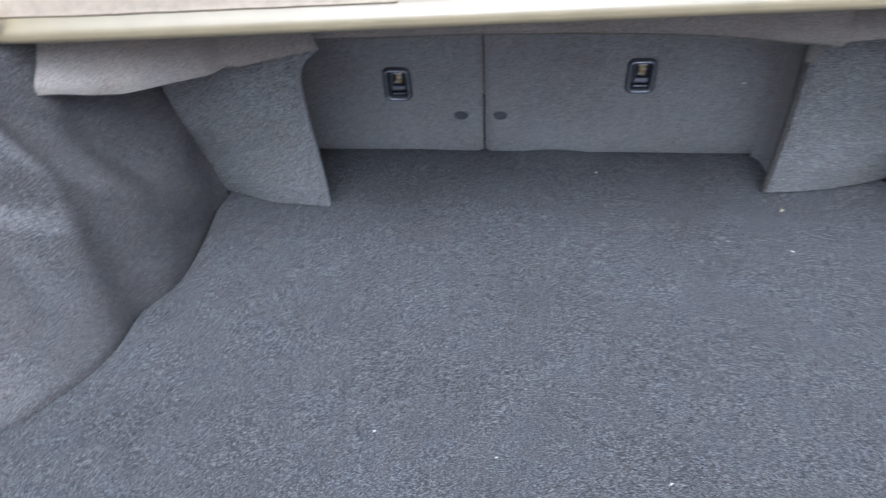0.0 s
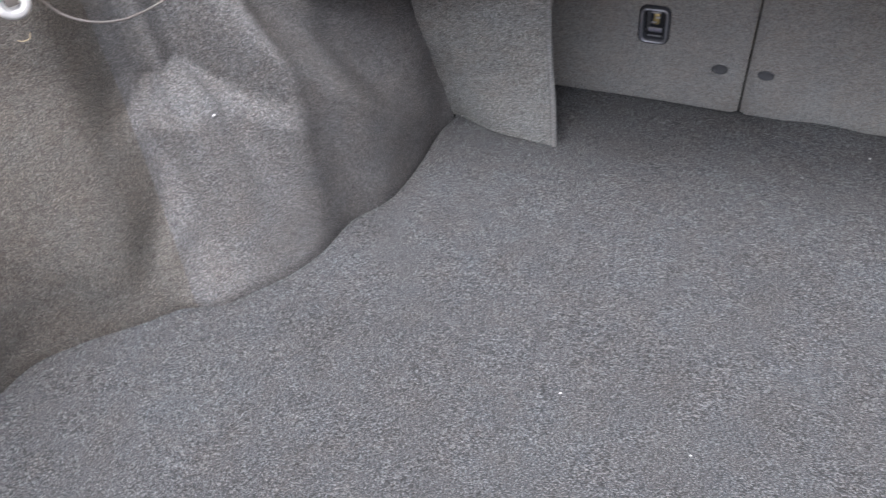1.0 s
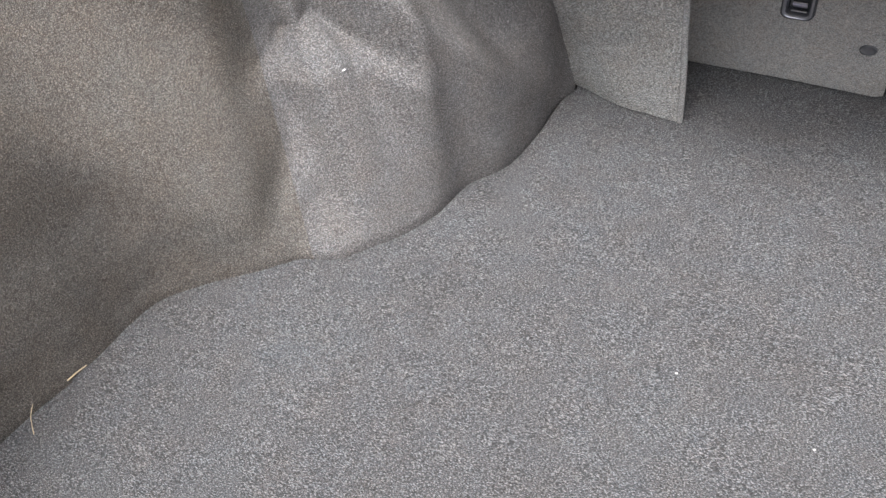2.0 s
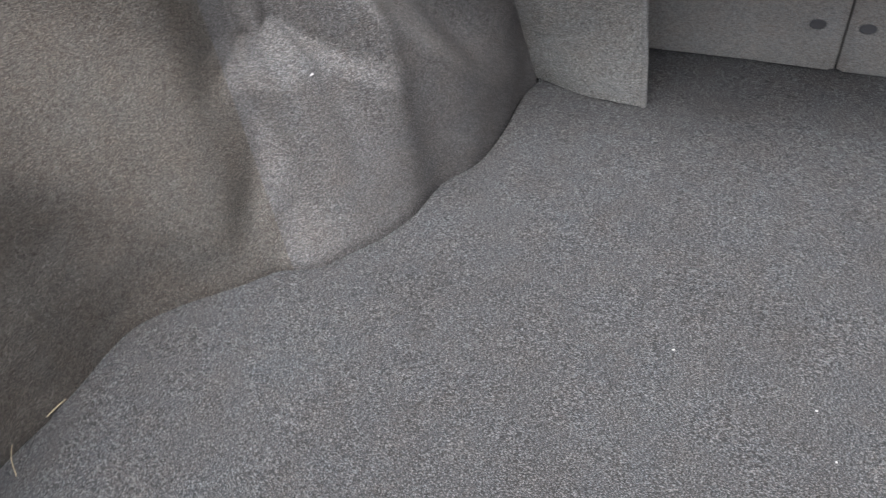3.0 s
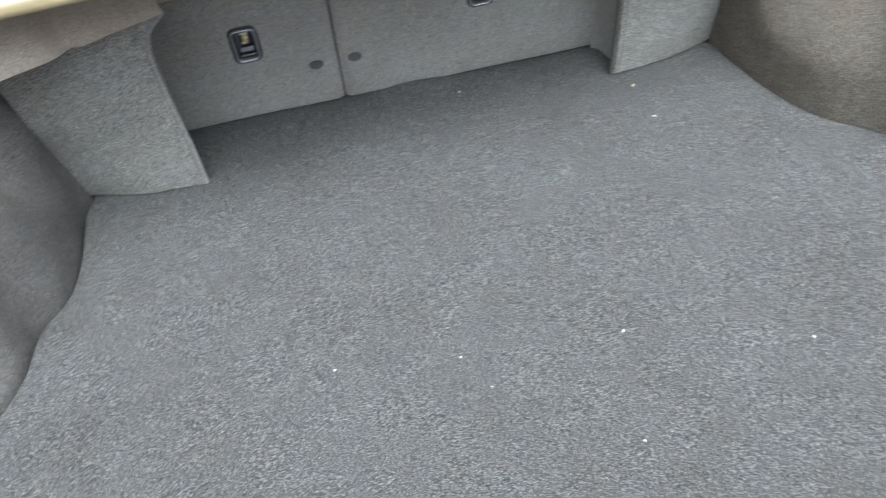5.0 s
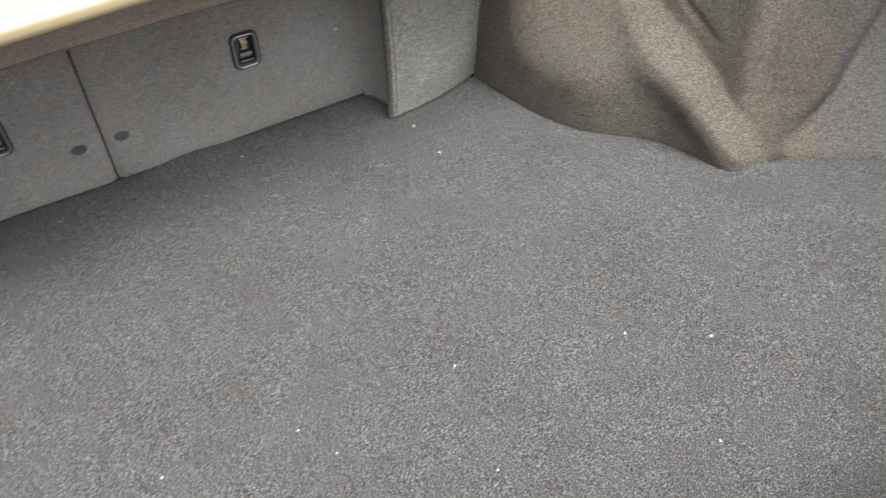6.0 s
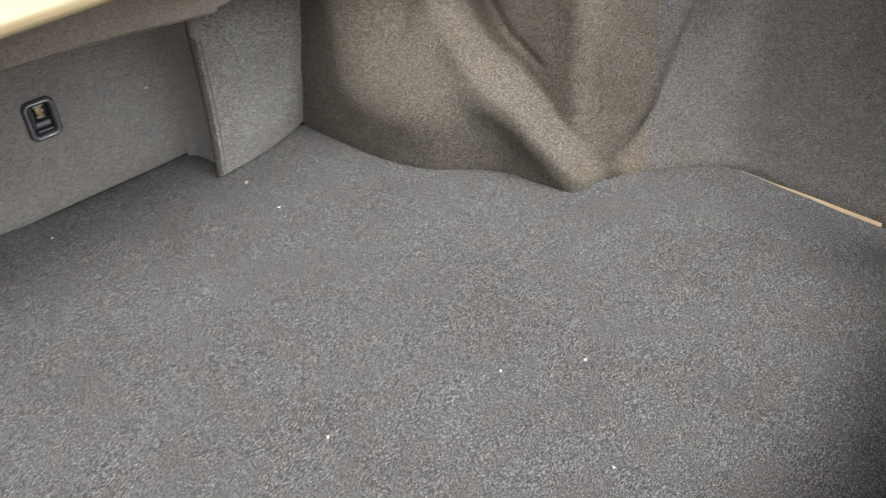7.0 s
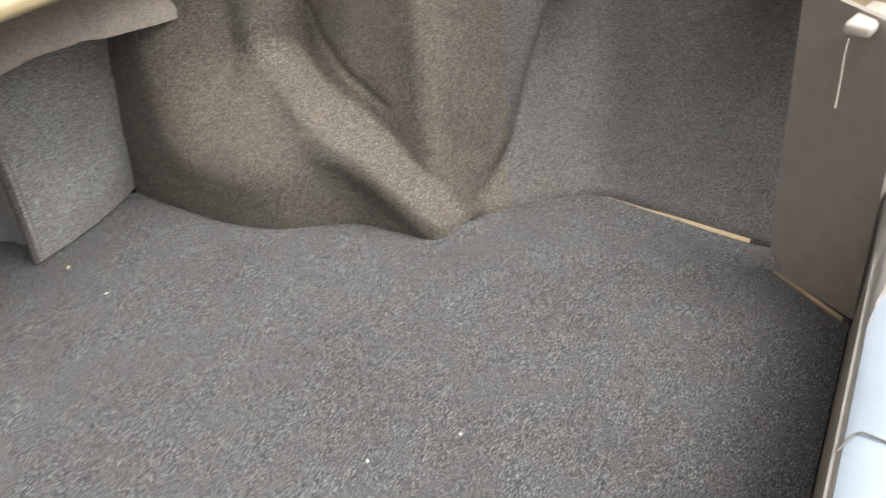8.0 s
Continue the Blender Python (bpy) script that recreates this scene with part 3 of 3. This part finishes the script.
def sill():
    rows = []
    for i in range(61):
        x = -0.99 + 1.98 * i / 60
        rows.append([(x, y, z) for y, z in SILL_PROFILE])
    verts, faces = slab(rows, (0, -0.003, -0.003))
    tagged(mesh_object("rear_sill", verts, faces, M_SILL), "glossy painted sill of the boot opening, tinted with the sky's pale blue reflection", "car body", kind="structure")
    verts, faces = tube([(0.328, 0.0605, 0.1785), (0.345, 0.052, 0.1835), (0.344, 0.041, 0.187), (0.335, 0.012, 0.1905), (0.317, -0.04, 0.188)], 0.0008, 8, 40)
    tagged(mesh_object("sill_seam", verts, faces, M_CABLE), "thin dark sealed seam across the sill", "car body", kind="structure")


def sill_cap(parent):
    """Plastic edge of the rear cover that folds over the sill and widens into the corner."""
    rows = []
    for i in range(81):
        x = -0.72 + 1.47 * i / 80
        back = 0.0570 - 0.060 * ease(0.46, 0.70, abs(x))
        row = []
        for j in range(13):
            y = SILL + 0.001 + (back - SILL - 0.001) * j / 12
            row.append((x, y, sill_height(y) + 0.004 - 0.003 * ease(10, 12, j)))
        row.insert(0, (x, SILL + 0.0015, 0.160))
        rows.append(row)
    verts, faces = slab(rows, (0, -0.001, -0.0025))
    mesh_object("sill_cap", verts, faces, M_CAP, parent, "pale grey rounded upper edge")
    verts, faces = tube([(0.548, 0.127, 0.318), (0.60, 0.1305, 0.319), (0.655, 0.1345, 0.3205), (0.69, 0.136, 0.322)], 0.0009, 6, 24)
    mesh_object("worn_edge", verts, faces, M_HEM, parent, "worn bright edge")
    bm = box_bm((0.075, 0.026, 0.012), (0.738, 0.124, 0.326), 0.004, Matrix.Rotation(radians(-12), 4, "Z"))
    part("end_block", bm, M_HINGE, parent, "off-white end block")


def bounce_walls():
    """Plain unseen walls behind the car and on both sides, added to bounce warm light."""
    for name, a, b, t in (("bounce_wall_south", (-3.4, -3.8), (3.4, -3.8), (0, -0.2, 0)), ("bounce_wall_west", (-2.7, -3.8), (-2.7, 5.0), (-0.2, 0, 0)), ("bounce_wall_east", (3.2, -3.8), (3.2, 5.0), (0.2, 0, 0))):
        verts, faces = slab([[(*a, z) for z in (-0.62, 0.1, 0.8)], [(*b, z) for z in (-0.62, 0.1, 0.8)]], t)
        tagged(mesh_object(name, verts, faces, M_WALL, smooth=False), "plain tan wall out of view, added for warm bounce light", "wall", kind="structure")


def lid():
    rows = []
    for i in range(21):
        x = -0.62 + 1.24 * i / 20
        rows.append([(x, 0.97 - 0.12 * v, 0.47 + 0.80 * v) for v in (0, 0.2, 0.4, 0.6, 0.8, 1.0)])
    verts, faces = slab(rows, (0, 0.03, 0.01))
    tagged(mesh_object("boot_lid", verts, faces, M_PAINT), "raised cream painted boot lid", "car body", kind="structure")


ground()
floor()
shell()
liners()
side_panel(-1, [(-0.329, 1.000, 0.003), (-0.331, 0.996, 0.08), (-0.335, 0.990, 0.16), (-0.335, 0.985, 0.225), (-0.327, 0.983, 0.252), (-0.303, 0.984, 0.272)],
           [(-0.505, 1.050, 0.003), (-0.508, 1.02, 0.10), (-0.512, 0.98, 0.20), (-0.512, 0.96, 0.29)], "upright grey carpet board beside the folding seat")
side_panel(1, [(0.329, 1.000, 0.003), (0.334, 0.997, 0.09), (0.334, 0.993, 0.17), (0.330, 0.985, 0.24), (0.329, 0.980, 0.275)],
           [(0.525, 1.028, 0.003), (0.525, 1.01, 0.10), (0.525, 0.99, 0.20), (0.525, 0.97, 0.29)], "upright grey carpet board with a dark edge beside the seat")
seat_back(-0.40, -0.0875, -0.218, 0.138, -0.122, "narrow folding seat back covered in grey carpet")
seat_back(-0.0845, 0.36, 0.145, 0.154, -0.061, "wide folding seat back covered in grey carpet")
shelf()
upper_trim(-1, [(-0.30, 0.975, 0.272), (-0.376, 0.948, 0.270), (-0.50, 0.885, 0.272), (-0.545, 0.877, 0.273), (-0.587, 0.866, 0.282), (-0.625, 0.852, 0.288), (-0.66, 0.826, 0.299), (-0.70, 0.795, 0.313), (-0.75, 0.755, 0.333)], "brownish felt trim hanging over the wheel arch liner")
upper_trim(1, [(0.335, 0.94, 0.270), (0.40, 0.925, 0.280), (0.49, 0.90, 0.275), (0.60, 0.90, 0.262), (0.68, 0.935, 0.25), (0.77, 0.87, 0.25), (0.83, 0.75, 0.26), (0.88, 0.60, 0.27), (0.90, 0.45, 0.28)], "brownish felt trim hanging over the wheel arch liner")
flange()
gutter()
quarter_panels()
rear_trim()
board_edges()
sill()
lid()
bounce_walls()


# ---------------------------------------------------------------- hinge, cable and plug
def hinge():
    ob = thing("lid_hinge", "cream painted boot lid hinge with a bent arm", "hinge")
    verts, faces = tube([(-0.614, 0.850, 0.402), (-0.621, 0.850, 0.3795), (-0.631, 0.848, 0.362), (-0.645, 0.845, 0.350), (-0.664, 0.842, 0.348)], 0.0060, 12, 30)
    mesh_object("arm", verts, faces, M_HINGE, ob, "bent white-painted arm")
    part("bracket", box_bm((0.062, 0.022, 0.024), (-0.690, 0.838, 0.355), 0.003, Matrix.Rotation(radians(-8), 4, "Y")), M_BARE, ob, "dull ochre steel bracket")
    part("tab", box_bm((0.030, 0.014, 0.004), (-0.668, 0.832, 0.341), 0.001, Matrix.Rotation(radians(14), 4, "Y")), M_HINGE, ob)
    part("pin", box_bm((0.070, 0.007, 0.007), (-0.712, 0.826, 0.344), 0.003), M_STEEL, ob)


def cable():
    verts, faces = tube([(-0.785, 0.648, 0.400), (-0.775, 0.655, 0.375), (-0.761, 0.664, 0.346), (-0.736, 0.674, 0.333), (-0.714, 0.693, 0.327), (-0.699, 0.718, 0.327),
                         (-0.684, 0.737, 0.333), (-0.672, 0.757, 0.343), (-0.672, 0.785, 0.350), (-0.680, 0.815, 0.348)], 0.0014, 8, 70)
    tagged(mesh_object("cable", verts, faces, M_CABLE), "thin grey-brown cable sagging along the side liner", "cable")


def plug():
    ob = thing("rubber_stop", "white ring-shaped stop with a grey centre under the body lip", "rubber stop")
    m = pose(-0.702, 0.572, 0.412, 70, 0, 60)
    bm = ring_bm(0.030, 0.036, 0.0145, [(0, -0.008), (0, 0.004), (0.002, 0.006), (0.005, 0.006), (0.007, 0.001), (0.008, -0.002)])
    bmesh.ops.transform(bm, matrix=m, verts=bm.verts)
    part("rim", bm, M_LINT, ob, "white plastic rim")
    part("core", box_bm((0.011, 0.016, 0.006), (0, 0, 0.001), 0.002, m), M_CABLE, ob, "grey rubber core")


# ---------------------------------------------------------------- lint and straw
def flake(name, at, length, turn, mat, label, category, lift=0.001):
    rng = random.Random(int(at[0] * 7919) + int(at[1] * 104729))
    rows = []
    for i in range(6):
        u = i / 5 - 0.5
        w = length * 0.22 * (1 - (2 * u) ** 2) + 0.0004
        bend = length * 0.12 * math.sin(3 * u + rng.random())
        rows.append([(u * length, bend + k * w * (0.7 + 0.6 * rng.random()), lift + 0.0006 * rng.random() * (k == 0)) for k in (-1, 0, 1)])
    verts, faces = slab(rows, (0, 0, -0.0006))
    ob = mesh_object(name, verts, faces, mat)
    ob.matrix_world = Matrix.Translation(at) @ turn
    tagged(ob, label, category, category + " on the boot carpet")


def debris():
    spots = [(-0.088, 0.550, 3.0), (0.088, 1.065, 4.5), (0.329, 0.868, 5.5), (0.092, 0.515, 5.0), (-0.070, 0.500, 2.5), (0.046, 0.383, 3.0), (0.273, 0.430, 4.5), (0.344, 0.366, 4.0),
             (-0.224, 0.587, 4.0), (0.24, 0.27, 3.5), (-0.12, 0.35, 2.2)]
    for k, (x, y, mm) in enumerate(spots):
        flake("lint", (x, y, 0.0012), 0.75 * mm / 1000, pose(0, 0, 0, 0, 0, (k * 67) % 180), M_LINT, "tiny pale speck of lint on the carpet", "lint")
    flake("lint", (0.342, 0.957, 0.0012), 0.007, pose(0, 0, 0, 0, 0, 20), M_STRAW, "small reddish crumb on the carpet by the panel", "lint")
    for line, thick, label in (([(-0.837, 0.326, 0.004), (-0.832, 0.338, 0.007), (-0.831, 0.350, 0.005)], 0.0008, "short dry straw lying against the side liner"),
                               ([(-0.845, 0.285, 0.009), (-0.838, 0.273, 0.004), (-0.820, 0.260, 0.002)], 0.0005, "thin curved straw on the carpet edge"),
                               ([(-0.800, 0.652, 0.3265), (-0.799, 0.648, 0.3225), (-0.803, 0.643, 0.3215), (-0.806, 0.639, 0.324)], 0.0005, "small bent straw caught on the liner")):
        verts, faces = tube(line, thick, 6, 16)
        tagged(mesh_object("straw", verts, faces, M_STRAW), label, "straw", "straw on the boot carpet")
    flake("lint", (-0.666, 0.722, 0.196), 0.004, pose(0, 0, 0, 40, 0, 30), M_LINT, "tiny pale speck of lint stuck on the liner", "lint")
    flake("lint", seat_point(0.293, 0.142, 0.001), 0.006, seat_frame(0.293, 0.142).to_3x3().to_4x4(), M_LINT, "pale lint speck caught on the seat back", "lint")


hinge()
cable()
plug()
debris()
